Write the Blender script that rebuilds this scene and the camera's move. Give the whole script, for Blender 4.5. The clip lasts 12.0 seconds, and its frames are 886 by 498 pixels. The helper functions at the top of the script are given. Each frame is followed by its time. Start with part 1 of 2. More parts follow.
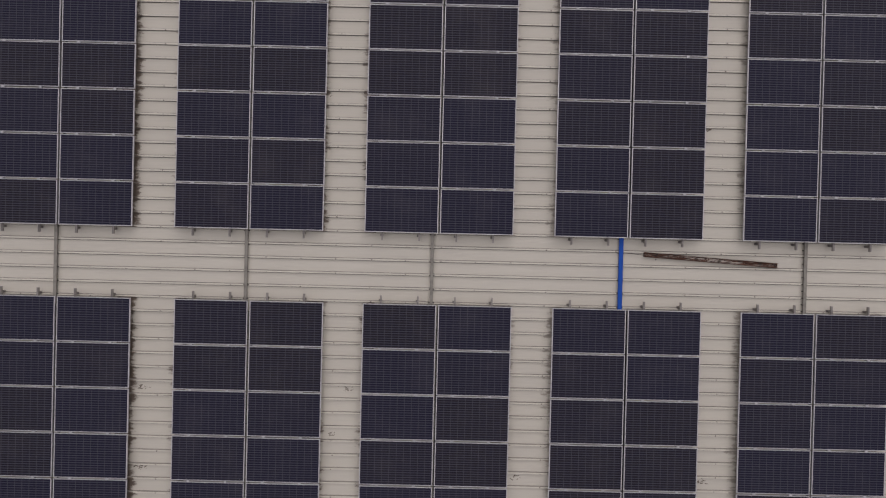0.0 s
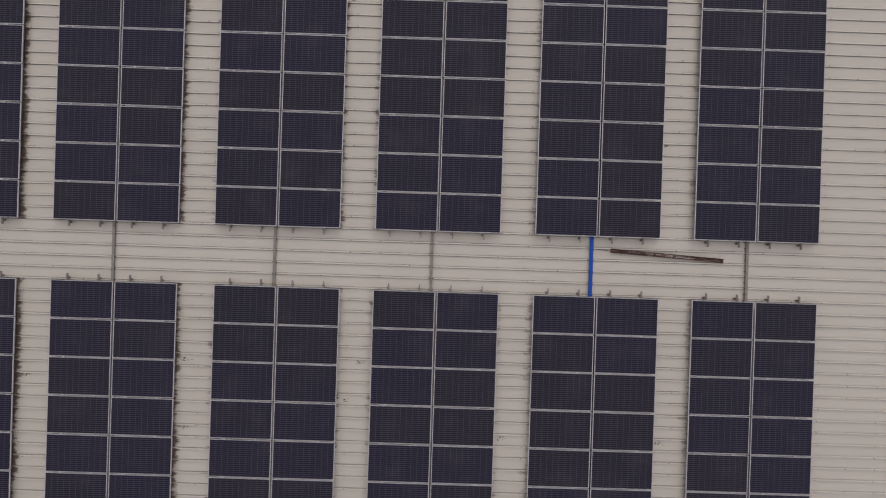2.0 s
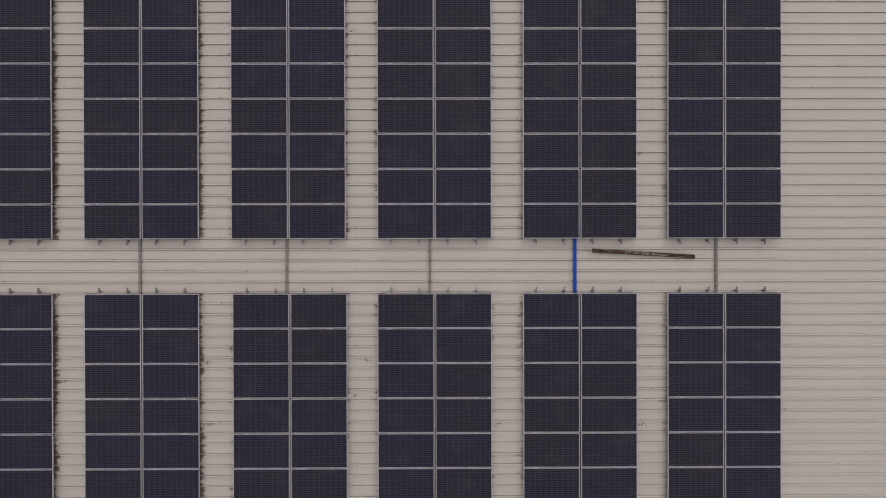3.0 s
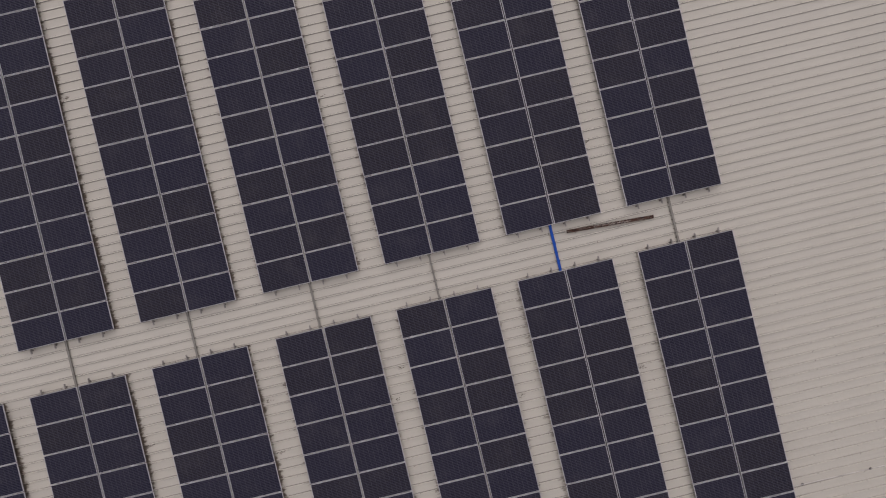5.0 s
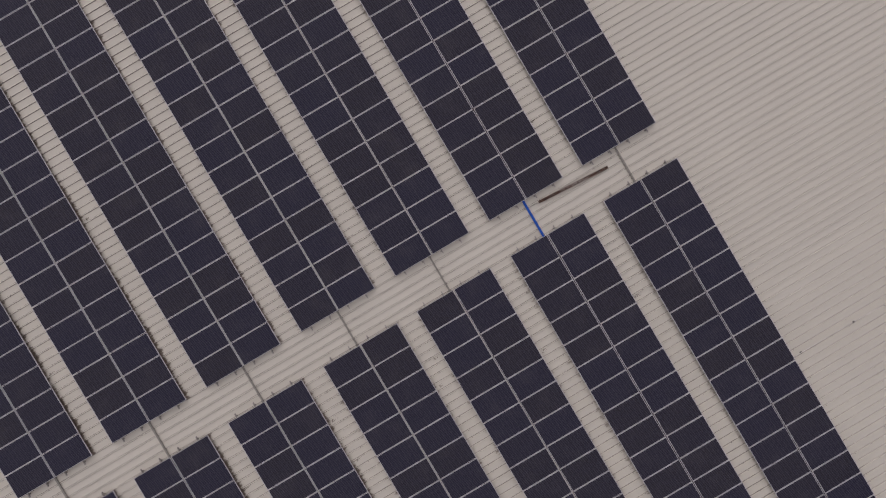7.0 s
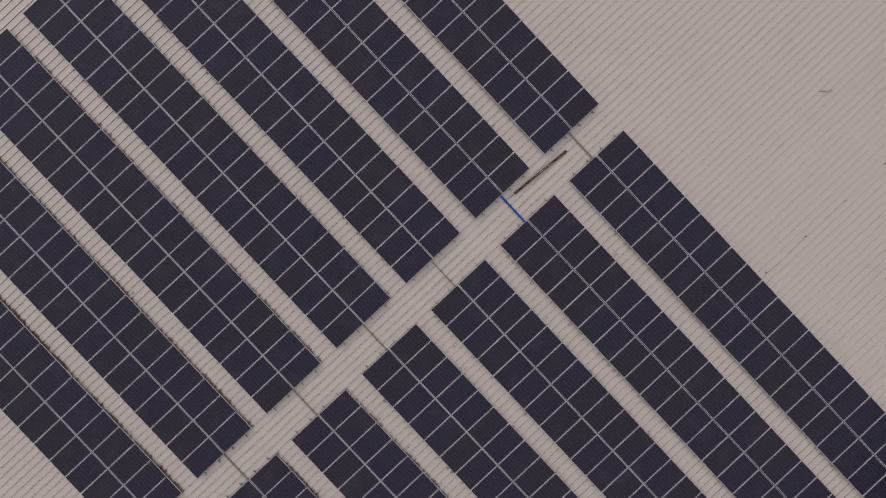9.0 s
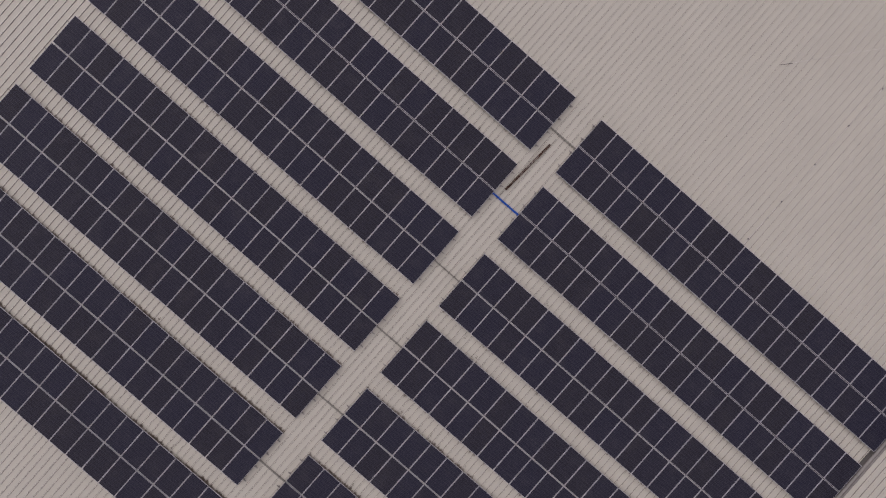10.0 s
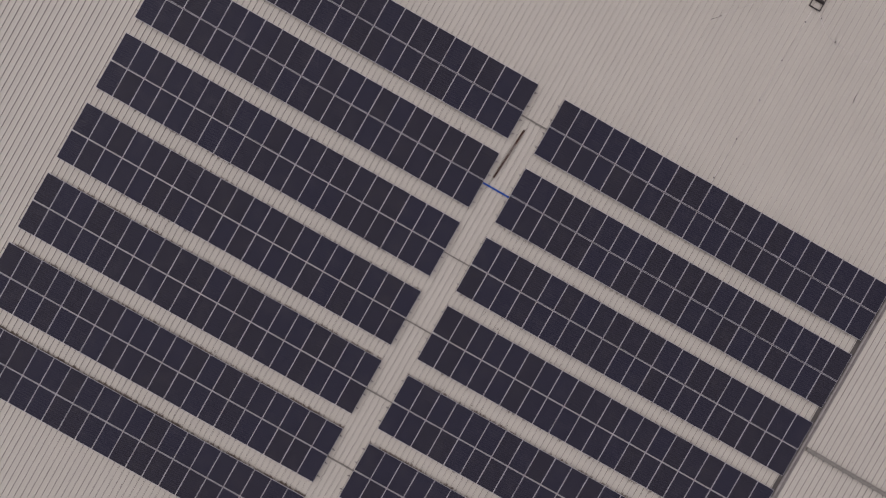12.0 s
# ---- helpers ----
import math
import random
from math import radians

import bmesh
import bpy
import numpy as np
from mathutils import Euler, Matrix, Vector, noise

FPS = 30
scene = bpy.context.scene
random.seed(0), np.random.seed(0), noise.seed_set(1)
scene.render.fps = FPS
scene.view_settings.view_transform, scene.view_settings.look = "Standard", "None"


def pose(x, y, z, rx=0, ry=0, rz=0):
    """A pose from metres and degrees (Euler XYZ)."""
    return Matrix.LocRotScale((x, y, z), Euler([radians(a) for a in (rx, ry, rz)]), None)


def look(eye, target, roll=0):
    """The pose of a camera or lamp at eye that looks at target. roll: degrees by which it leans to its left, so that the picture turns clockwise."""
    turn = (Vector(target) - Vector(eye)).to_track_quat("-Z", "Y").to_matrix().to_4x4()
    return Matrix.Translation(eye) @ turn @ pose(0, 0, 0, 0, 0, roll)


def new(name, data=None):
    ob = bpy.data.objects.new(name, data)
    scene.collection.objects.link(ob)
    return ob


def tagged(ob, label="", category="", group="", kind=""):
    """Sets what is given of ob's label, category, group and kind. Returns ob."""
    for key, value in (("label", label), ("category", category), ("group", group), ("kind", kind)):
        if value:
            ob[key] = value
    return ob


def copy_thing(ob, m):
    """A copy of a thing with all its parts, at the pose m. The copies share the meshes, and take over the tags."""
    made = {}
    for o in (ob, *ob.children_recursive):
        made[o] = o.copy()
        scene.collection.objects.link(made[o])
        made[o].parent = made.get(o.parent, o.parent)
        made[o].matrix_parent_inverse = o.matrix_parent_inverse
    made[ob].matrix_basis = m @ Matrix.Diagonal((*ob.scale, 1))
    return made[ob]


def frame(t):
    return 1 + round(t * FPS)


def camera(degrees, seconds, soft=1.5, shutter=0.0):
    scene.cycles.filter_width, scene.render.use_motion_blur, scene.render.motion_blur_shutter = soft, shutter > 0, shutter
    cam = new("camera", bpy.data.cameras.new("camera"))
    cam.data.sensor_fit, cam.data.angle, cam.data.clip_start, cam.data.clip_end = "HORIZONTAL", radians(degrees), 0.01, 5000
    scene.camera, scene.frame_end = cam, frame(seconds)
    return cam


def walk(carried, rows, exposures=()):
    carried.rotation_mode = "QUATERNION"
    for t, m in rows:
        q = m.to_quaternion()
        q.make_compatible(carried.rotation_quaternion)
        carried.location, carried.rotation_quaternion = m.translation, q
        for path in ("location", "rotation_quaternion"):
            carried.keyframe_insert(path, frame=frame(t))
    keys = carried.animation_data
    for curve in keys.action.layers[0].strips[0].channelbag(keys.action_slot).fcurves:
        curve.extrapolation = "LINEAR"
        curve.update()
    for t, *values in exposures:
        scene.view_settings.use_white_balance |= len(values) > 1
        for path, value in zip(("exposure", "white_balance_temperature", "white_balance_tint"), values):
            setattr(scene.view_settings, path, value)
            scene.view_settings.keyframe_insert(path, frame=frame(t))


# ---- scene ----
# ---- camera and its way ----
cam = camera(70.0, 12.0, soft=1.15)
PATH = [
    (0.0, -8.482, 0.561, 14.284, -0.399, -0.088, 1.387),
    (0.5, -8.476, 0.529, 14.757, -0.336, -0.142, 1.517),
    (1.0, -8.487, 0.471, 15.427, -0.297, -0.190, 1.672),
    (1.5, -8.487, 0.424, 16.167, -0.260, -0.242, 1.734),
    (2.0, -8.486, 0.412, 16.934, -0.245, -0.261, 1.868),
    (2.5, -8.452, 0.481, 17.779, -0.229, -0.273, 1.308),
    (3.0, -8.414, 0.575, 18.620, -0.227, -0.322, -0.102),
    (3.2, -8.401, 0.603, 18.928, -0.220, -0.353, -0.977),
    (4.8, -8.313, 0.920, 21.419, -0.193, -0.385, -11.883),
    (5.0, -8.304, 0.957, 21.731, -0.172, -0.380, -13.446),
    (5.5, -8.287, 0.983, 22.503, -0.142, -0.381, -17.532),
    (6.0, -8.274, 0.976, 23.283, -0.118, -0.400, -22.062),
    (6.5, -8.226, 0.986, 24.069, -0.161, -0.396, -26.646),
    (7.0, -8.190, 0.956, 24.891, -0.225, -0.408, -30.562),
    (7.2, -8.173, 0.954, 25.223, -0.242, -0.401, -31.991),
    (8.8, -7.991, 1.061, 28.171, -0.387, -0.359, -41.867),
    (9.0, -7.944, 1.086, 28.545, -0.393, -0.354, -43.018),
    (9.5, -7.895, 1.138, 29.538, -0.514, -0.394, -45.859),
    (10.0, -7.918, 1.229, 30.452, -0.629, -0.419, -48.866),
    (10.5, -7.971, 1.313, 31.366, -0.749, -0.437, -51.511),
    (11.0, -8.066, 1.406, 32.316, -0.888, -0.456, -54.297),
    (11.5, -8.160, 1.492, 33.277, -1.016, -0.501, -57.150),
    (12.0, -8.176, 1.534, 34.254, -1.116, -0.549, -60.415),
]
EXPOSURE = -0.12
walk(cam, [(t, pose(x, y, z, a, b, c)) for t, x, y, z, a, b, c in PATH],
     [(0.0, EXPOSURE, 6480, 20), (12.0, EXPOSURE, 6420, 24)])

# ---- overcast sky; the cloud layer overhead as one very wide sun ----
world = bpy.data.worlds.new("overcast_sky")
scene.world = world
world.use_nodes = True
wn, wl = world.node_tree.nodes, world.node_tree.links
sky = wn.new("ShaderNodeTexSky")
sky.sky_type = "NISHITA"
sky.sun_disc = False
sky.sun_elevation = radians(35)
sky.sun_rotation = radians(10)
sky.air_density, sky.dust_density, sky.ozone_density = 1.0, 2.0, 1.0
grey = wn.new("ShaderNodeHueSaturation")
grey.inputs["Saturation"].default_value = 0.25
wl.new(sky.outputs["Color"], grey.inputs["Color"])
wl.new(grey.outputs["Color"], wn["Background"].inputs["Color"])
wn["Background"].inputs["Strength"].default_value = 0.12

sun_data = bpy.data.lights.new("sun", "SUN")
sun_data.energy, sun_data.angle, sun_data.color = 1.0, radians(82), (1.0, 0.97, 0.93)
sun = new("sun", sun_data)
sun.matrix_world = look((-8, 4, 60), (-8, 0, 0))


# ---- materials ----
class Nodes:
    """A small helper round one node material."""

    def __init__(self, name, rough=0.5, metal=0.0):
        self.mat = bpy.data.materials.new(name)
        self.mat.use_nodes = True
        self.n, self.l = self.mat.node_tree.nodes, self.mat.node_tree.links
        self.bsdf = self.n["Principled BSDF"]
        self.bsdf.inputs["Roughness"].default_value = rough
        self.bsdf.inputs["Metallic"].default_value = metal

    def put(self, value, socket):
        if isinstance(value, bpy.types.NodeSocket):
            self.l.new(value, socket)
        elif isinstance(value, tuple) and len(value) == 3 and socket.type == "RGBA":
            socket.default_value = (*value, 1)
        else:
            socket.default_value = value

    def math(self, op, a, b=0.0, c=0.0, clamp=False):
        m = self.n.new("ShaderNodeMath")
        m.operation, m.use_clamp = op, clamp
        for v, s in zip((a, b, c), m.inputs):
            self.put(v, s)
        return m.outputs[0]

    def place(self, kind="object", scale=(1, 1, 1)):
        if kind == "world":
            source = self.n.new("ShaderNodeNewGeometry").outputs["Position"]
        else:
            source = self.n.new("ShaderNodeTexCoord").outputs["Object"]
        m = self.n.new("ShaderNodeMapping")
        m.inputs["Scale"].default_value = scale
        self.l.new(source, m.inputs["Vector"])
        return m.outputs[0]

    def noise(self, vector, scale, detail=3.0, rough=0.55):
        t = self.n.new("ShaderNodeTexNoise")
        self.l.new(vector, t.inputs["Vector"])
        t.inputs["Scale"].default_value, t.inputs["Detail"].default_value = scale, detail
        t.inputs["Roughness"].default_value = rough
        return t.outputs["Fac"]

    def span(self, value, a, b, c=0.0, d=1.0):
        m = self.n.new("ShaderNodeMapRange")
        m.interpolation_type = "SMOOTHSTEP"
        self.l.new(value, m.inputs["Value"])
        for key, v in (("From Min", a), ("From Max", b), ("To Min", c), ("To Max", d)):
            m.inputs[key].default_value = v
        return m.outputs["Result"]

    def mix(self, fac, a, b, blend="MIX"):
        m = self.n.new("ShaderNodeMix")
        m.data_type, m.blend_type = "RGBA", blend
        self.put(fac, m.inputs["Factor"])
        self.put(a, m.inputs["A"])
        self.put(b, m.inputs["B"])
        return m.outputs["Result"]

    def random(self):
        return self.n.new("ShaderNodeObjectInfo").outputs["Random"]

    def bump(self, height, strength=0.3, distance=0.01):
        b = self.n.new("ShaderNodeBump")
        b.inputs["Strength"].default_value, b.inputs["Distance"].default_value = strength, distance
        self.l.new(height, b.inputs["Height"])
        self.l.new(b.outputs["Normal"], self.bsdf.inputs["Normal"])

    def done(self, colour=None, rough=None):
        if colour is not None:
            self.put(colour, self.bsdf.inputs["Base Color"])
        if rough is not None:
            self.put(rough, self.bsdf.inputs["Roughness"])
        return self.mat


COL_PITCH, ROW_PITCH, ARRAY_W, HALF_WALK = 4.292, 1.0316, 3.36, 0.797
ROOF_Z = -0.22


def roof_paint(name, lift):
    m = Nodes(name)
    w = m.place("world")
    streak = m.noise(m.place("world", (0.5, 6, 1)), 2.0, 5)
    cloud = m.noise(w, 0.35, 4)
    fine = m.noise(w, 30, 4)
    hair = m.noise(m.place("world", (0.9, 45, 1)), 1.6, 4)
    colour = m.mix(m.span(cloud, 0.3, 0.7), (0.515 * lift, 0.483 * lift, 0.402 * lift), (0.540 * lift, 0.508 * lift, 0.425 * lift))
    colour = m.mix(m.span(streak, 0.5, 0.8, 0, 0.2), colour, (0.40, 0.37, 0.34))
    colour = m.mix(m.math("MULTIPLY", m.random(), 0.12), colour, (0.42, 0.40, 0.375))
    colour = m.mix(m.span(fine, 0.62, 0.8, 0, 0.25), colour, (0.33, 0.30, 0.27))
    colour = m.mix(m.span(hair, 0.45, 0.75, 0, 0.16), colour, (0.36, 0.33, 0.295))
    # washed-down dirt beside the arrays' eastern edges; under the edges it paints their shade
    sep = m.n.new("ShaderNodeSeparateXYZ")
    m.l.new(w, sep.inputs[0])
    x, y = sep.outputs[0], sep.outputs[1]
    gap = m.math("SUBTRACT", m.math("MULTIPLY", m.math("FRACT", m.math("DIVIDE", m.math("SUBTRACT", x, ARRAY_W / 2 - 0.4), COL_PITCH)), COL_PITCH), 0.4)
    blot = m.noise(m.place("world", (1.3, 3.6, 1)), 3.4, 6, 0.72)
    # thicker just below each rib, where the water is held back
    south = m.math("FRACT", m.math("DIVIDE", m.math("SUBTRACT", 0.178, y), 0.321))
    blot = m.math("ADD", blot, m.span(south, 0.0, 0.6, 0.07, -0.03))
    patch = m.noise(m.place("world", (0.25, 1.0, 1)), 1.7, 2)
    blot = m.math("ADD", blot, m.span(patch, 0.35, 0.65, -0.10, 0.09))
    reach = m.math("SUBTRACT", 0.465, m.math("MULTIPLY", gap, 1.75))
    # western edges: dirt plus a painted band of under-panel shade
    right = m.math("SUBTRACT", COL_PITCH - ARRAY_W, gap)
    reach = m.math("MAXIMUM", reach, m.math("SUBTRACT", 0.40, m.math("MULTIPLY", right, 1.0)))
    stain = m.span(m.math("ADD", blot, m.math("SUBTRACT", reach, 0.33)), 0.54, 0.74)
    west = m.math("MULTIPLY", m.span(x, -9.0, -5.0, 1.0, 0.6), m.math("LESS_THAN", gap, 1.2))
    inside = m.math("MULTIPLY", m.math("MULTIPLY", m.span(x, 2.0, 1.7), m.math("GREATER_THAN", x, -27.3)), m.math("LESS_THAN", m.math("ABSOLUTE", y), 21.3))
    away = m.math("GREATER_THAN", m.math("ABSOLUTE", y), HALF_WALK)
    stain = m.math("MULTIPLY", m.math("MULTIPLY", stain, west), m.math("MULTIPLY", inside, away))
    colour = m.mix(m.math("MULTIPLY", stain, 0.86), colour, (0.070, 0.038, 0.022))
    m.bump(m.noise(m.place("world", (0.6, 3, 1)), 3.0, 3), 0.12, 0.02)
    return m.done(colour, m.span(cloud, 0.3, 0.7, 0.5, 0.65))


def joint_grime():
    m = Nodes("joint_grime", 0.8)
    n = m.noise(m.place("world", (1.2, 20, 1)), 1.0, 4, 0.7)
    # rain keeps the joints of the open roof cleaner than those between the arrays
    sep = m.n.new("ShaderNodeSeparateXYZ")
    m.l.new(m.place("world"), sep.inputs[0])
    open_roof = m.span(sep.outputs[0], 1.4, 2.2)
    held = m.mix(m.span(n, 0.35, 0.65), (0.20, 0.18, 0.165), (0.06, 0.052, 0.045))
    washed = m.mix(m.span(n, 0.35, 0.70), (0.35, 0.325, 0.28), (0.20, 0.182, 0.155))
    return m.done(m.mix(open_roof, held, washed))


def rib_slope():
    """Gentle rib side with painted shading; dust between the arrays, washed on the open roof."""
    m = Nodes("dusty_shaded_rib_slope", 0.8)
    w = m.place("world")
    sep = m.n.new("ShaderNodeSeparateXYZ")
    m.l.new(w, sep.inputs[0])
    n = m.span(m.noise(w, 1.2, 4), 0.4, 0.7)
    dusty_shaded = m.mix(n, (0.32, 0.296, 0.252), (0.21, 0.193, 0.162))
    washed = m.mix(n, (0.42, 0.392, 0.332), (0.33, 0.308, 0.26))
    return m.done(m.mix(m.span(sep.outputs[0], 1.4, 2.2), dusty_shaded, washed))


def solar_cells():
    m = Nodes("solar_cells_under_glass", 0.18)
    sep = m.n.new("ShaderNodeSeparateXYZ")
    m.l.new(m.place(), sep.inputs[0])
    x, y = sep.outputs[0], sep.outputs[1]

    def line(v, pitch, width):
        f = m.math("FRACT", m.math("ADD", m.math("DIVIDE", v, pitch), 100.0))
        d = m.math("MULTIPLY", m.math("MINIMUM", f, m.math("SUBTRACT", 1.0, f)), pitch)
        return m.span(d, 0.0, width, 1.0, 0.0)

    r = m.random()
    cell = m.mix(m.span(r, 0.1, 0.9), (0.0058, 0.0056, 0.0190), (0.0084, 0.0064, 0.0112))
    tone = m.noise(m.place("object", (1, 1, 1)), 5.0, 2)
    cell = m.mix(m.span(tone, 0.35, 0.7, 0, 0.5), cell, (0.0060, 0.0056, 0.0165))
    cell = m.mix(m.math("MULTIPLY", line(y, 0.0540, 0.015), 0.9), cell, (0.052, 0.049, 0.071))
    cell = m.mix(m.math("MULTIPLY", line(x, 0.162, 0.0100), 0.8), cell, (0.055, 0.055, 0.067))
    dust = m.noise(m.place("world"), 1.1, 4)
    cell = m.mix(m.span(dust, 0.45, 0.8, 0.0, 0.035), cell, (0.30, 0.27, 0.24))
    m.bsdf.inputs["IOR"].default_value = 1.45
    m.bsdf.inputs["Specular IOR Level"].default_value = 0.19
    return m.done(cell, m.span(dust, 0.4, 0.7, 0.14, 0.26))


def metal(name, colour, rough, metallic=0.85, stain=(0.25, 0.23, 0.21), amount=0.35, scale=9.0):
    m = Nodes(name, rough, metallic)
    n = m.noise(m.place("world"), scale, 4)
    return m.done(m.mix(m.span(n, 0.45, 0.75, 0, amount), colour, stain), m.span(n, 0.3, 0.7, rough - 0.08, rough + 0.1))


def rusty_steel():
    m = Nodes("rusty_steel", 0.85)
    sep = m.n.new("ShaderNodeSeparateXYZ")
    m.l.new(m.place(), sep.inputs[0])
    x, y = m.math("ABSOLUTE", sep.outputs[0]), m.math("ABSOLUTE", sep.outputs[1])
    long = m.noise(m.place("object", (1.1, 26, 6)), 2.2, 6, 0.7)
    spots = m.noise(m.place(), 30.0, 4, 0.7)
    c = m.mix(m.span(spots, 0.35, 0.65), (0.016, 0.007, 0.004), (0.105, 0.036, 0.014))
    # flaking pale paint left in the trough of the channel
    trough = m.math("MULTIPLY", m.span(y, 0.040, 0.047, 1.0, 0.0), m.span(x, 0.25, 1.10, 1.0, 0.45))
    c = m.mix(m.math("MULTIPLY", m.span(m.math("ADD", long, m.span(x, 0.1, 0.9, 0.05, 0.0)), 0.53, 0.58, 0, 0.95), trough), c, (0.56, 0.50, 0.43))
    c = m.mix(m.span(m.noise(m.place("object", (3, 6, 6)), 2.5, 4), 0.55, 0.62, 0, 0.9), c, (0.020, 0.011, 0.008))
    m.bump(spots, 0.5, 0.004)
    return m.done(c)


def plain(name, colour, rough, other, scale=12.0, low=0.45, high=0.7):
    m = Nodes(name, rough)
    n = m.noise(m.place("world"), scale, 4)
    return m.done(m.mix(m.span(n, low, high), colour, other))


# rib tops repeat the roof paint 12 percent lighter
PAINT, RIBTOP = roof_paint("weathered_roof_paint", 1.0), roof_paint("lighter_rib_paint", 1.12)
# steep south rib sides, darker than the pans
SIDE = plain("darker_rib_side", (0.29, 0.268, 0.235), 0.8, (0.19, 0.172, 0.148), 1.5)
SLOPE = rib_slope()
# far roof slopes: the same painted shading, made stronger
FAR_SLOPE = plain("shaded_far_rib_slope", (0.30, 0.278, 0.24), 0.85, (0.19, 0.172, 0.148), 0.9)
GRIME, CELLS = joint_grime(), solar_cells()
ALU = metal("anodised_aluminium", (0.49, 0.477, 0.49), 0.5, 0.4)
RAIL = metal("dull_aluminium_rail", (0.29, 0.268, 0.248), 0.5, 0.4)
CLAMP = metal("bright_clamp_aluminium", (0.52, 0.51, 0.525), 0.55, 0.3)
FOOT = metal("dark_steel_foot", (0.20, 0.18, 0.165), 0.6, 0.4)
TRAY = metal("galvanised_tray", (0.222, 0.208, 0.176), 0.7, 0.0, (0.12, 0.105, 0.09), 0.7)
BLUE = plain("blue_paint", (0.006, 0.066, 0.335), 0.6, (0.012, 0.060, 0.27), 5.0)
BLUE.node_tree.nodes["Principled BSDF"].inputs["Specular IOR Level"].default_value = 0.2
RUST = rusty_steel()
DARKSTEEL = metal("dark_painted_steel", (0.045, 0.038, 0.034), 0.65, 0.2, (0.09, 0.06, 0.045))
WIRE = metal("weathered_wire", (0.66, 0.63, 0.59), 0.5, 0.2, (0.16, 0.145, 0.13), 0.9, 1.6)
BLACK = plain("black_rubber", (0.035, 0.031, 0.028), 0.8, (0.06, 0.05, 0.045))
SCREW = metal("rusted_screw", (0.22, 0.19, 0.165), 0.7, 0.3, (0.10, 0.07, 0.05), 0.8)
FLASH = metal("flashing_metal", (0.31, 0.288, 0.262), 0.6, 0.1, (0.17, 0.155, 0.138), 0.6, 3.0)
GUTTER = metal("dirty_gutter", (0.085, 0.076, 0.066), 0.8, 0.0, (0.045, 0.04, 0.034), 0.8, 3.0)
RENDERED = plain("painted_render", (0.50, 0.48, 0.45), 0.85, (0.42, 0.40, 0.37), 2.0)
EARTH = plain("bare_yard_ground", (0.17, 0.15, 0.12), 0.95, (0.10, 0.105, 0.07), 0.15)


# ---- mesh helpers ----
def mesh_of(name, bm, *mats):
    bmesh.ops.recalc_face_normals(bm, faces=bm.faces)
    me = bpy.data.meshes.new(name)
    bm.to_mesh(me)
    bm.free()
    for m in mats:
        me.materials.append(m)
    return me


def part(name, bm, material, parent=None, label=""):
    me = bm if isinstance(bm, bpy.types.Mesh) else mesh_of(name, bm, material)
    ob = new(name, me)
    ob.parent = parent
    return tagged(ob, label)


def box(bm, x0, x1, y0, y1, z0, z1, bevel=0.0):
    m = Matrix.LocRotScale(((x0 + x1) / 2, (y0 + y1) / 2, (z0 + z1) / 2), None, (x1 - x0, y1 - y0, z1 - z0))
    made = bmesh.ops.create_cube(bm, size=1.0, matrix=m)
    if bevel:
        edges = {e for v in made["verts"] for e in v.link_edges}
        bmesh.ops.bevel(bm, geom=list(edges), offset=bevel, segments=1, affect="EDGES")
    return bm


def boxes(*rows, bevel=0.0):
    bm = bmesh.new()
    for r in rows:
        box(bm, *r, bevel=bevel)
    return bm


def profile_mesh(name, outline, x0, x1, mats, closed=True, slots=()):
    """An outline in (y, z) drawn out along x; slots: material number of each side."""
    bm = bmesh.new()
    a = [bm.verts.new((x0, y, z)) for y, z in outline]
    b = [bm.verts.new((x1, y, z)) for y, z in outline]
    n = len(outline)
    for i in range(n if closed else n - 1):
        j = (i + 1) % n
        f = bm.faces.new((a[i], b[i], b[j], a[j]))
        f.material_index = slots[i] if slots else 0
    if closed:
        bm.faces.new(a[::-1])
        bm.faces.new(b)
    me = bpy.data.meshes.new(name)
    if closed:
        bmesh.ops.recalc_face_normals(bm, faces=bm.faces)
    bm.to_mesh(me)
    bm.free()
    for m in mats:
        me.materials.append(m)
    return me


def tube(name, points, radius, material, parent=None, label="", smooth=True):
    """A round wire or pole through the points."""
    cu = bpy.data.curves.new(name, "CURVE")
    cu.dimensions, cu.bevel_depth, cu.bevel_resolution, cu.use_fill_caps = "3D", radius, 2, True
    sp = cu.splines.new("BEZIER" if smooth else "POLY")
    target = sp.bezier_points if smooth else sp.points
    target.add(len(points) - 1)
    for p, co in zip(target, points):
        if smooth:
            p.co, p.handle_left_type, p.handle_right_type = co, "AUTO", "AUTO"
        else:
            p.co = (*co, 1)
    cu.resolution_u = 6
    temp = bpy.data.objects.new(name, cu)
    me = bpy.data.meshes.new_from_object(temp)
    bpy.data.objects.remove(temp)
    bpy.data.curves.remove(cu)
    me.materials.clear()
    me.materials.append(material)
    ob = new(name, me)
    ob.parent = parent
    return tagged(ob, label)


def empty(name, m, *tags, group="", kind=""):
    ob = new(name)
    ob.matrix_world = m
    return tagged(ob, *tags, group=group, kind=kind)


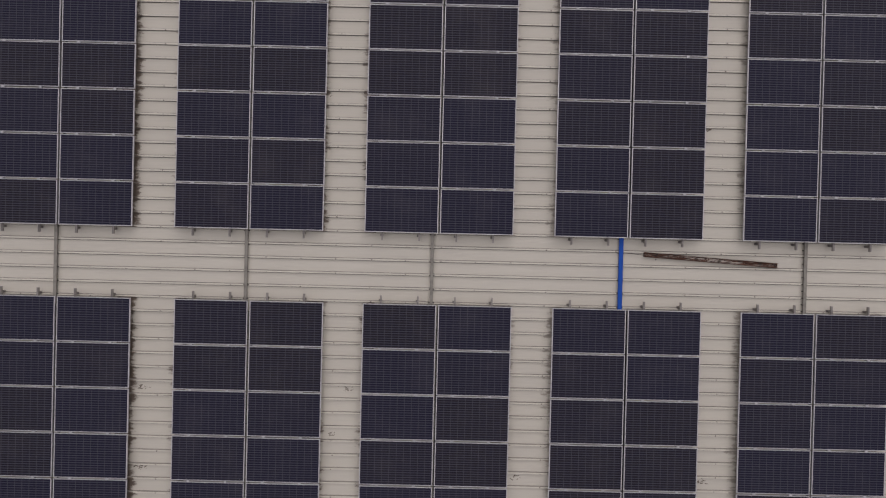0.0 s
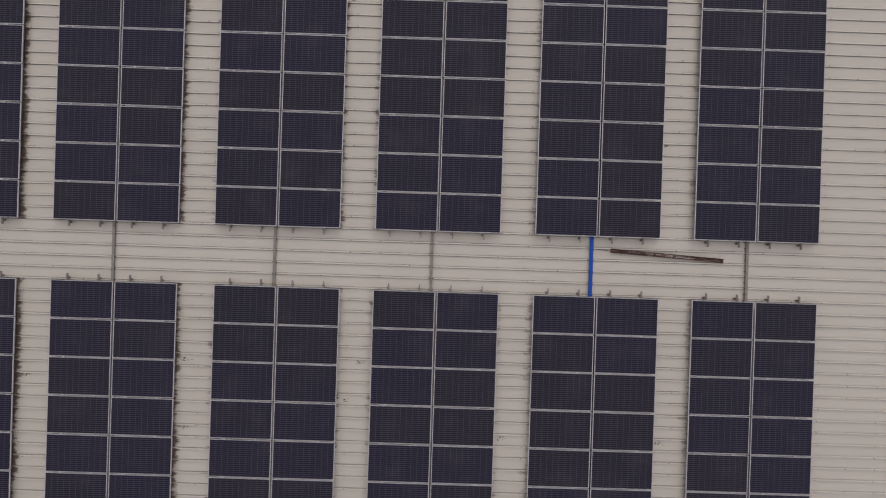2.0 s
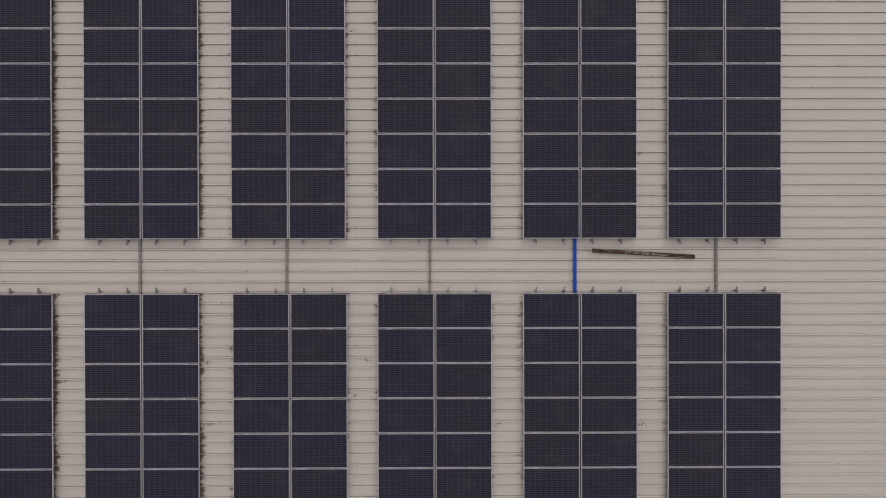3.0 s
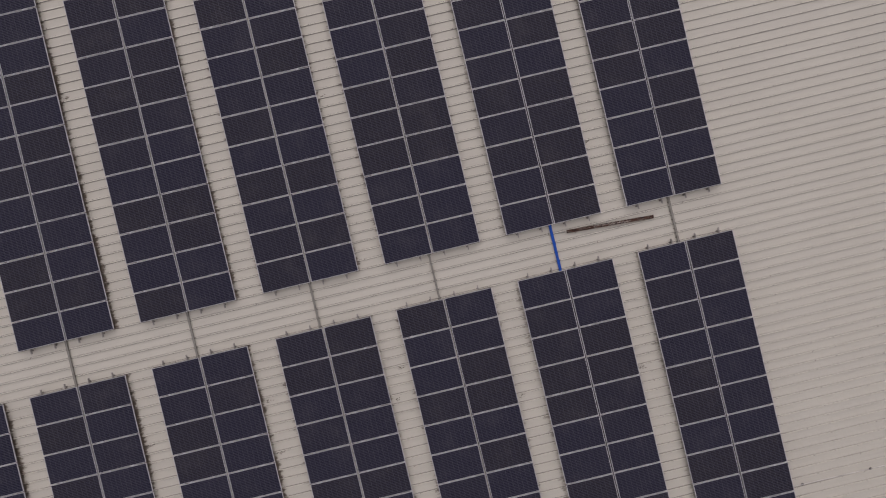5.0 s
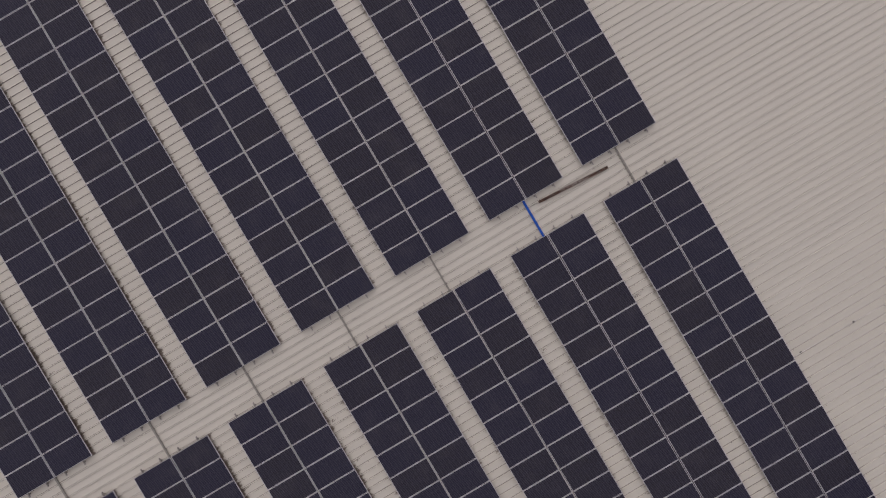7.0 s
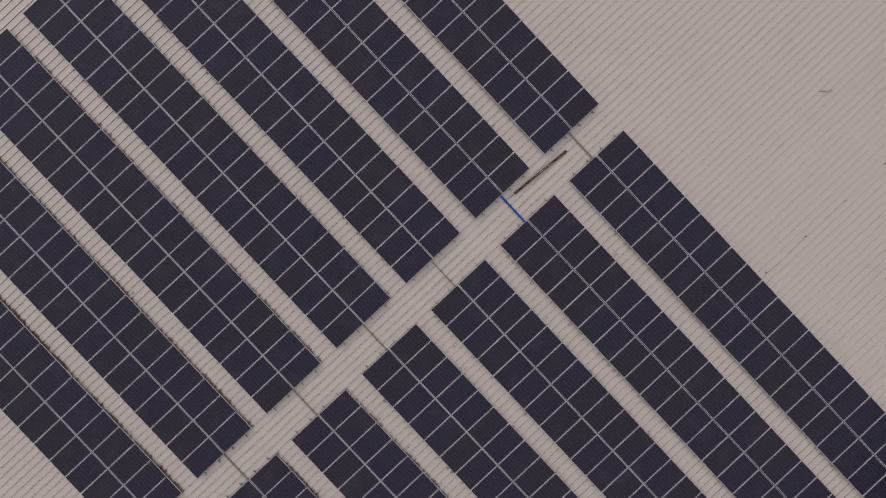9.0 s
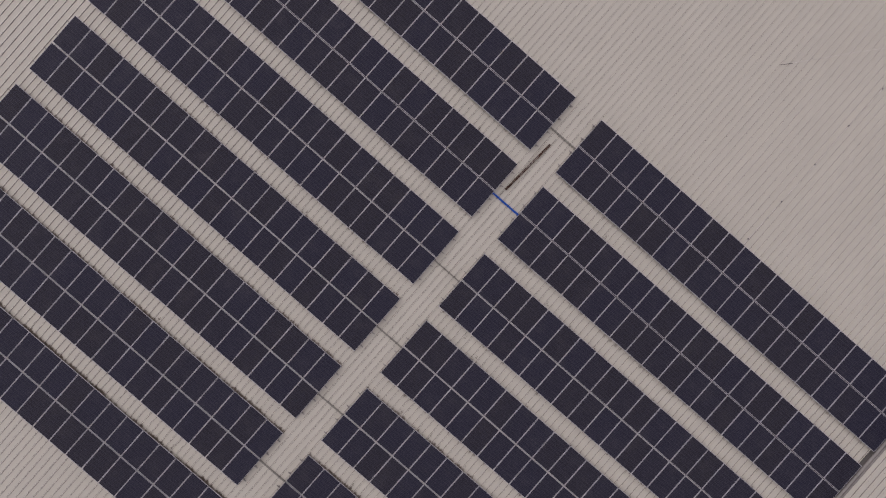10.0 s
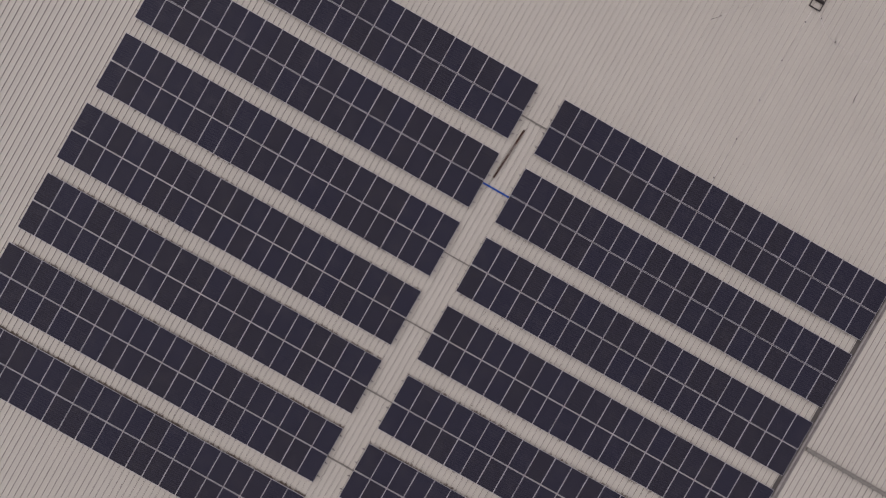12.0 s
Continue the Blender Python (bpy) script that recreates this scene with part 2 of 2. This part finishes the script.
# ---- ground and building shell ----
GROUND = -8.0
EAST, WEST, NORTH, VALLEY, SOUTH = 32.0, -50.0, 38.0, -21.87, -50.0
g = bmesh.new()
bmesh.ops.create_grid(g, x_segments=40, y_segments=40, size=1500)
ground = part("ground", mesh_of("ground", g, EARTH), None)
ground.location.z = GROUND
tagged(ground, "bare brown yard ground round the building", "ground", kind="structure")
for name, r in (("wall_north", (WEST, EAST, NORTH - 0.45, NORTH - 0.2)), ("wall_south", (WEST, EAST, SOUTH + 0.2, SOUTH + 0.45)),
                ("wall_east", (EAST - 0.45, EAST - 0.2, SOUTH + 0.45, NORTH - 0.45)), ("wall_west", (WEST + 0.2, WEST + 0.45, SOUTH + 0.45, NORTH - 0.45))):
    tagged(part(name, boxes((*r, GROUND, ROOF_Z - 0.30)), RENDERED), "pale rendered outer wall of the hall", "wall", kind="structure")
deck = part("roof_deck", boxes((WEST, EAST, SOUTH, NORTH, ROOF_Z - 0.28, ROOF_Z - 0.06)), GRIME)
tagged(deck, "dark deck that carries the metal roof sheets", "roof deck", kind="structure")

# ---- metal roof: one ribbed sheet after another ----
RIB = 0.321
RIB0 = 0.178
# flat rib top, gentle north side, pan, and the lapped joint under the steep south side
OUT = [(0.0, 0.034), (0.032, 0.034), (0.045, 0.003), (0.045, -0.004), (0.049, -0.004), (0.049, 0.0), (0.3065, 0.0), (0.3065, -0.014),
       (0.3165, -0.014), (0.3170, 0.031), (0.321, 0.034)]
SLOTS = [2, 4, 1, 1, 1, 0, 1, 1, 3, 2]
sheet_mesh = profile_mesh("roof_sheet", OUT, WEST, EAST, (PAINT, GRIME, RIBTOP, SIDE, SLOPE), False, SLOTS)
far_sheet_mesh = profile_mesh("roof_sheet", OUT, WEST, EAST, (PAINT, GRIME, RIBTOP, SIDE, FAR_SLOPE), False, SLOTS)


def metal_roof(name, first, last, sheet, label):
    roof = empty(name, pose(0, 0, ROOF_Z), label, "roof", kind="structure")
    for k in range(round((last - first) / RIB)):
        ob = new("roof_sheet", sheet)
        ob.parent = roof
        ob.location = (0, first + k * RIB - 0.017, 0)
    return roof


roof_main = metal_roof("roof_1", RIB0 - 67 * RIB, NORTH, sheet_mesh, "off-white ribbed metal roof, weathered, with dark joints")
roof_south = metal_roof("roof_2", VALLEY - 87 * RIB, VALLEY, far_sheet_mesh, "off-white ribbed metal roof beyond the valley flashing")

# flashing and shallow gutter between the two roofs
valley = empty("valley_flashing", pose(0, -21.45, ROOF_Z), "dirty grey gutter and flashing between two roofs", "flashing", kind="structure")
part("gutter_channel", boxes((WEST, EAST, -0.190, 0.102, -0.060, -0.045)), GUTTER, valley, "dark dirty channel")
part("gutter", boxes((WEST, EAST, -0.330, -0.190, -0.060, 0.006)), FLASH, valley, "grey dirty gutter floor")
part("flashing_gap", boxes((WEST, EAST, -0.355, -0.330, -0.060, -0.030)), GUTTER, valley)
part("flashing_lip", boxes((WEST, EAST, -0.402, -0.355, -0.060, 0.046)), FLASH, valley)

# screws along the ribs
rnd = random.Random(4)
verts, faces = [], []
k = -82
while RIB0 + k * RIB < 30:
    y = RIB0 + k * RIB
    for i in range(-32, 36):
        x = -10.9 + 0.8 * i + rnd.uniform(-0.02, 0.02)
        if rnd.random() < 0.2 or -22.02 < y < -21.2:
            continue
        s, h, o = rnd.uniform(0.008, 0.015), 0.011, len(verts)
        yy, z = y + rnd.uniform(-0.014, 0.004), ROOF_Z + 0.033
        verts += [(x - s, yy - s, z), (x + s, yy - s, z), (x + s, yy + s, z), (x - s, yy + s, z),
                  (x - s * .6, yy - s * .6, z + h), (x + s * .6, yy - s * .6, z + h), (x + s * .6, yy + s * .6, z + h), (x - s * .6, yy + s * .6, z + h)]
        faces += [(o + a, o + b, o + c, o + d) for a, b, c, d in ((4, 5, 6, 7), (0, 1, 5, 4), (1, 2, 6, 5), (2, 3, 7, 6), (3, 0, 4, 7))]
    k += 1
me = bpy.data.meshes.new("roof_screws")
me.from_pydata(verts, [], faces)
me.materials.append(SCREW)
tagged(new("roof_screws", me), "small rusted screw heads along the roof ribs", "screws", kind="stuff")

# ---- solar arrays ----
PW, PD, LIPX, LIPY, DEEP = 1.659, 1.0025, 0.019, 0.015, 0.035
RAILS = (-1.283, -0.446, 0.397, 1.234)


def panel_frame_mesh():
    bm = bmesh.new()
    x, y = PW / 2, PD / 2
    outer = [(-x, -y), (x, -y), (x, y), (-x, y)]
    inner = [(-x + LIPX, -y + LIPY), (x - LIPX, -y + LIPY), (x - LIPX, y - LIPY), (-x + LIPX, y - LIPY)]
    rings = [[bm.verts.new((*p, z)) for p in ring] for ring, z in
             ((outer, -DEEP), (outer, -0.001), ([(a * 0.9985, b * 0.998) for a, b in outer], 0.0), (inner, 0.0), (inner, -0.006))]
    for a, b in zip(rings, rings[1:]):
        for i in range(4):
            bm.faces.new((a[i], a[(i + 1) % 4], b[(i + 1) % 4], b[i]))
    bm.faces.new(rings[0][::-1])
    return mesh_of("solar_panel", bm, ALU)


def laminate_mesh():
    return mesh_of("cell_laminate", boxes((-PW / 2 + LIPX - 0.001, PW / 2 - LIPX + 0.001, -PD / 2 + LIPY - 0.001, PD / 2 - LIPY + 0.001, -0.012, -0.004)), CELLS)


def rail_mesh(length):
    # channel with an open slot along its top
    o = [(-0.018, -0.060), (0.018, -0.060), (0.018, 0.0), (0.006, 0.0), (0.006, -0.030), (-0.006, -0.030), (-0.006, 0.0), (-0.018, 0.0)]
    me = profile_mesh("mounting_rail", o, -length / 2, length / 2, (RAIL,))
    me.transform(Matrix.Rotation(radians(90), 4, "Z"))
    return me


def foot_mesh():
    return mesh_of("rail_foot", boxes((-0.055, -0.018, -0.025, 0.025, ROOF_Z + 0.030, ROOF_Z + 0.038), (-0.026, -0.020, -0.03, 0.03, ROOF_Z + 0.030, -0.06),
                                      (-0.048, -0.030, -0.010, 0.010, ROOF_Z + 0.038, ROOF_Z + 0.052), (-0.016, 0.016, -0.025, 0.025, ROOF_Z + 0.028, -0.098)), FOOT)


def clamp_mesh():
    return mesh_of("panel_clamp", boxes((-0.030, 0.030, -0.022, 0.022, 0.0005, 0.005), (-0.022, 0.022, -0.012, 0.012, -0.034, 0.001), (-0.008, 0.008, -0.008, 0.008, 0.004, 0.012)), CLAMP)


def slit_strip_mesh(length):
    # flat black strip on the ribs, added as shade under the two columns' slit
    o = [(-0.026, 0.0), (0.026, 0.0), (0.026, 0.034), (0.018, 0.042), (-0.018, 0.042), (-0.026, 0.034)]
    me = profile_mesh("cable_duct", o, -length / 2, length / 2, (BLACK,))
    me.transform(Matrix.Rotation(radians(90), 4, "Z"))
    return me


LENGTH = 20 * ROW_PITCH
LABEL = "dark blue solar panels in two columns on aluminium rails"
array = empty("solar_array", pose(0, 0, 0), LABEL, "solar array", group="solar arrays on the roof")
frame_me, lam_me, rail_me, foot_me, clamp_me = panel_frame_mesh(), laminate_mesh(), rail_mesh(LENGTH + 0.34), foot_mesh(), clamp_mesh()
jit = random.Random(11)
for side in (-1, 1):
    for i in range(20):
        p = part("solar_panel", frame_me, None, array)
        p.location = (side * (PW / 2 + 0.021) + jit.uniform(-.003, .003), (i - 9.5) * ROW_PITCH + jit.uniform(-.003, .003), 0)
        p.rotation_euler = (jit.uniform(-.004, .004), jit.uniform(-.004, .004), jit.uniform(-.0012, .0012))
        part("cell_laminate", lam_me, None, p, "dark blue cells under glass")
# added black strip that darkens the slit between the columns
part("cable_duct", slit_strip_mesh(LENGTH - 0.10), None, array, "black strip standing in for the shade in the slit").location = (0.030, 0, ROOF_Z + 0.035)
for x in RAILS:
    r = part("mounting_rail", rail_me, None, array)
    r.location = (x, 0, -DEEP - 0.004)
    for i in range(1, 20):
        c = part("panel_clamp", clamp_me, None, array)
        c.location = (x, (i - 10) * ROW_PITCH, 0)
    for i in range(17):
        f = part("rail_foot", foot_me, None, array)
        f.location = (x, (i - 8) * (LENGTH + 0.10) / 16, 0)
# some arrays were laid a few centimetres off the regular spacing
SHIFT = {(1, 1): 0.025, (2, 1): 0.025, (3, 1): 0.022, (1, -1): 0.028, (2, -1): 0.028, (3, -1): 0.060}
for k in range(7):
    for side in (-1, 1):
        m = pose(-k * COL_PITCH + SHIFT.get((k, side), 0.0), side * (HALF_WALK + LENGTH / 2), 0)
        if k == 0 and side == 1:
            array.matrix_basis = m
        else:
            copy_thing(array, m)


# ---- cable trays across the walkway ----
def cable_tray(x, material, half, name, label, clips):
    y0 = HALF_WALK + 0.5
    z0 = ROOF_Z + 0.030
    ob = empty(name, pose(x, 0, z0), label, "cable tray", group="cable trays across the walkway")
    part("tray_body", boxes((-half, half, -y0, y0, 0.0, 0.045)), material, ob)
    part("tray_lid", boxes((-half - 0.004, half + 0.004, -y0, y0, 0.046, 0.052), (-half - 0.004, -half - 0.001, -y0, y0, 0.034, 0.046),
                           (half + 0.001, half + 0.004, -y0, y0, 0.034, 0.046)), material, ob)
    clip = mesh_of("tray_clip", boxes((0.004, 0.032, -0.012, 0.012, 0.0, 0.006), (0.004, 0.010, -0.012, 0.012, 0.0055, 0.03)), DARKSTEEL)
    for i in range(clips):
        for side in (-1, 1):
            c = part("tray_clip", clip, None, ob)
            c.location = (side * half, (i - (clips - 1) / 2) * 1.55 / max(clips - 1, 1), 0)
            c.rotation_euler = (0, 0, 0 if side == 1 else math.pi)
    return ob


for k in range(7):
    x = -k * COL_PITCH + {0: -0.170, 3: -0.065}.get(k, -0.115)
    if k == 1:
        cable_tray(x + 0.015, BLUE, 0.044, "cable_tray", "bright blue painted cable tray across the walkway", 6)
    else:
        cable_tray(x, TRAY, 0.031, "cable_tray", "grey galvanised cable tray across the walkway", 11 if k == 0 else 6)

# ---- rusty channel beam on the walkway ----
a, b = Vector((-3.87, 0.446)), Vector((-0.80, 0.259))
length = (b - a).length
beam = [(-0.056, 0.0), (0.056, 0.0), (0.056, 0.050), (0.048, 0.050), (0.048, 0.008), (-0.048, 0.008), (-0.048, 0.050), (-0.056, 0.050)]
steel = new("steel_beam", profile_mesh("steel_beam", beam, -length / 2, length / 2, (RUST,)))
steel.matrix_world = pose(*((a + b) / 2), ROOF_Z + 0.035, 0, 0, math.degrees(math.atan2(b.y - a.y, b.x - a.x)))
tagged(steel, "rusty steel channel beam lying askew on the roof", "steel beam")
tagged(tube("thin_wire", [(-4.33, 0.475, ROOF_Z + 0.05), (-4.1, 0.455, ROOF_Z + 0.036), (-3.86, 0.43, ROOF_Z + 0.075)], 0.006, BLACK),
       "thin dark wire from the blue tray to the rusty beam", "wire")

# ---- lightning mast on a steel base frame ----
bx0, bx1, by0, by1 = 12.74, 13.68, -10.50, -9.86
MZ = ROOF_Z + 0.035
mast = empty("lightning_mast", pose((bx0 + bx1) / 2, (by0 + by1) / 2, MZ), "dark steel lightning mast on a square-tube base frame", "lightning mast")
hx, hy, s = (bx1 - bx0) / 2, (by1 - by0) / 2, 0.025
for r in ((-hx, hx, -hy - s, -hy + s), (-hx, hx, hy - s, hy + s), (-hx - s, -hx + s, -hy - s, hy + s), (hx - s, hx + s, -hy - s, hy + s),
          (-0.085, -0.045, -hy + s, hy - s), (0.065, 0.105, -hy + s, hy - s)):
    part("base_tube", boxes((*r, 0.0, 0.05), bevel=0.006), DARKSTEEL, mast)
part("ballast_block", boxes((-0.043, 0.063, -0.27, 0.22, 0.0, 0.14), bevel=0.012), DARKSTEEL, mast, "dark block between the base bars")
tube("pole", [(hx - 0.02, -hy + 0.04, 0.07), (hx - 0.02, -hy + 0.04, 4.2)], 0.028, DARKSTEEL, mast, "upright dark mast pole", False)
tube("brace", [(0.15, hy - 0.05, 0.06), (hx - 0.05, -hy + 0.08, 0.16)], 0.016, DARKSTEEL, mast, "", False)


def held_wire(points, holders, label):
    ob = tube("lightning_wire", [(x, y, ROOF_Z + 0.055) for x, y in points], 0.010, WIRE)
    tagged(ob, label, "wire")
    for x, y in holders:
        h = part("wire_holder", boxes((x - 0.045, x + 0.045, y - 0.035, y + 0.035, ROOF_Z + 0.028, ROOF_Z + 0.060), bevel=0.008), BLACK, None)
        tagged(h, "small black holder that carries the lightning wire", "wire holder", group="wire holders on the roof")


held_wire([(12.902, -10.135), (11.86, -10.125), (9.429, -10.065), (6.948, -10.075), (4.516, -10.035), (2.084, -10.015), (1.489, -10.015)],
          [(11.86, -10.125), (9.429, -10.065), (6.948, -10.075), (4.516, -10.035), (2.084, -10.015)], "pale lightning wire laid straight along the roof ribs")
held_wire([(12.803, -10.275), (12.436, -10.725), (11.93, -11.425), (11.692, -12.075), (11.652, -13.975), (11.712, -15.325), (11.811, -18.975), (11.811, -21.975)],
          [(12.446, -10.775), (11.731, -12.095)], "pale lightning wire curving away over the ribs")
tagged(tube("loose_cable", [(9.429, -5.605, ROOF_Z + 0.04), (9.875, -5.965, ROOF_Z + 0.04), (11.066, -6.945, ROOF_Z + 0.04), (12.247, -7.895, ROOF_Z + 0.04), (13.835, -9.275, ROOF_Z + 0.04), (15.086, -10.345, ROOF_Z + 0.045)], 0.007, WIRE),
       "thin loose cable lying across the roof ribs", "cable")
tagged(tube("stick", [(9.399, -14.615, ROOF_Z + 0.045), (9.627, -14.545, ROOF_Z + 0.045), (9.846, -14.565, ROOF_Z + 0.045)], 0.018, BLACK),
       "short dark stick lying on the roof", "stick")
tagged(tube("stick", [(9.429, -5.585, ROOF_Z + 0.05), (9.647, -5.785, ROOF_Z + 0.05), (9.905, -6.005, ROOF_Z + 0.05)], 0.012, BLACK),
       "thin dark stick lying beside a loose cable", "stick")
tagged(part("bolt", boxes((-3.59, -3.565, 0.325, 0.35, ROOF_Z - 0.001, ROOF_Z + 0.025), bevel=0.005), BLACK), "small dark bolt lying beside the rusty beam", "bolt")

# ---- small clumps of dirt and dead leaves caught on the ribs ----
DIRT = plain("dry_dirt", (0.105, 0.082, 0.062), 0.95, (0.18, 0.145, 0.115), 30.0)
bm = bmesh.new()
rd = random.Random(21)
for cx, cy, size in ((-2.46, 3.34, 0.9), (-2.47, -4.74, 1.0), (-15.51, 4.95, 0.7), (-11.17, 3.97, 0.7), (-10.60, -2.79, 1.0), (-10.91, -3.86, 0.7),
                     (-15.28, -4.68, 1.3), (-15.27, -2.86, 1.0), (-19.66, 8.97, 1.2), (-6.67, -4.73, 0.6), (-15.36, 17.45, 1.0), (-11.02, 6.97, 0.6),
                     (-19.6, -3.4, 1.2), (-19.55, -5.6, 1.0), (-15.3, -6.9, 0.9), (-23.9, 4.4, 1.0)):
    for i in range(int(17 * size)):
        px, py = cx + rd.gauss(0, 0.085 * size), cy + rd.gauss(0, 0.030)
        s, turn = rd.uniform(0.004, 0.011), rd.gauss(0.25, 0.45)
        m = Matrix.Translation((px, py, ROOF_Z + s * 0.4)) @ Matrix.Rotation(turn, 4, "Z") @ Matrix.Diagonal((s * rd.uniform(1.5, 6.0), s, s * 0.6, 1))
        bmesh.ops.create_icosphere(bm, subdivisions=1, radius=1.0, matrix=m)
tagged(part("leaf_litter", bm, DIRT), "small clumps of dark dirt and dead leaves on the roof", "leaf litter", kind="stuff")

# ---- covered tray on the far roof ----
tray = empty("roof_trunking", pose(-8.285, -21.93, ROOF_Z + 0.048, 0, 0, -0.6), "wide grey cable trunking running over the far roof", "cable trunking")
part("trunking_body", boxes((-0.11, 0.11, -26.0, 0.02, 0.0, 0.075)), TRAY, tray)
part("trunking_lid", boxes((-0.118, 0.118, -26.0, 0.02, 0.076, 0.086)), TRAY, tray)
# dark bars added for the rib shadows along the trunking's side
saddle = mesh_of("saddle", boxes((-0.17, 0.125, -0.02, 0.02, 0.0, 0.012), (-0.128, -0.119, -0.02, 0.02, 0.012, 0.09)), DARKSTEEL)
for i in range(38):
    part("saddle", saddle, None, tray).location = (0, -0.5 - 0.64 * i, 0)
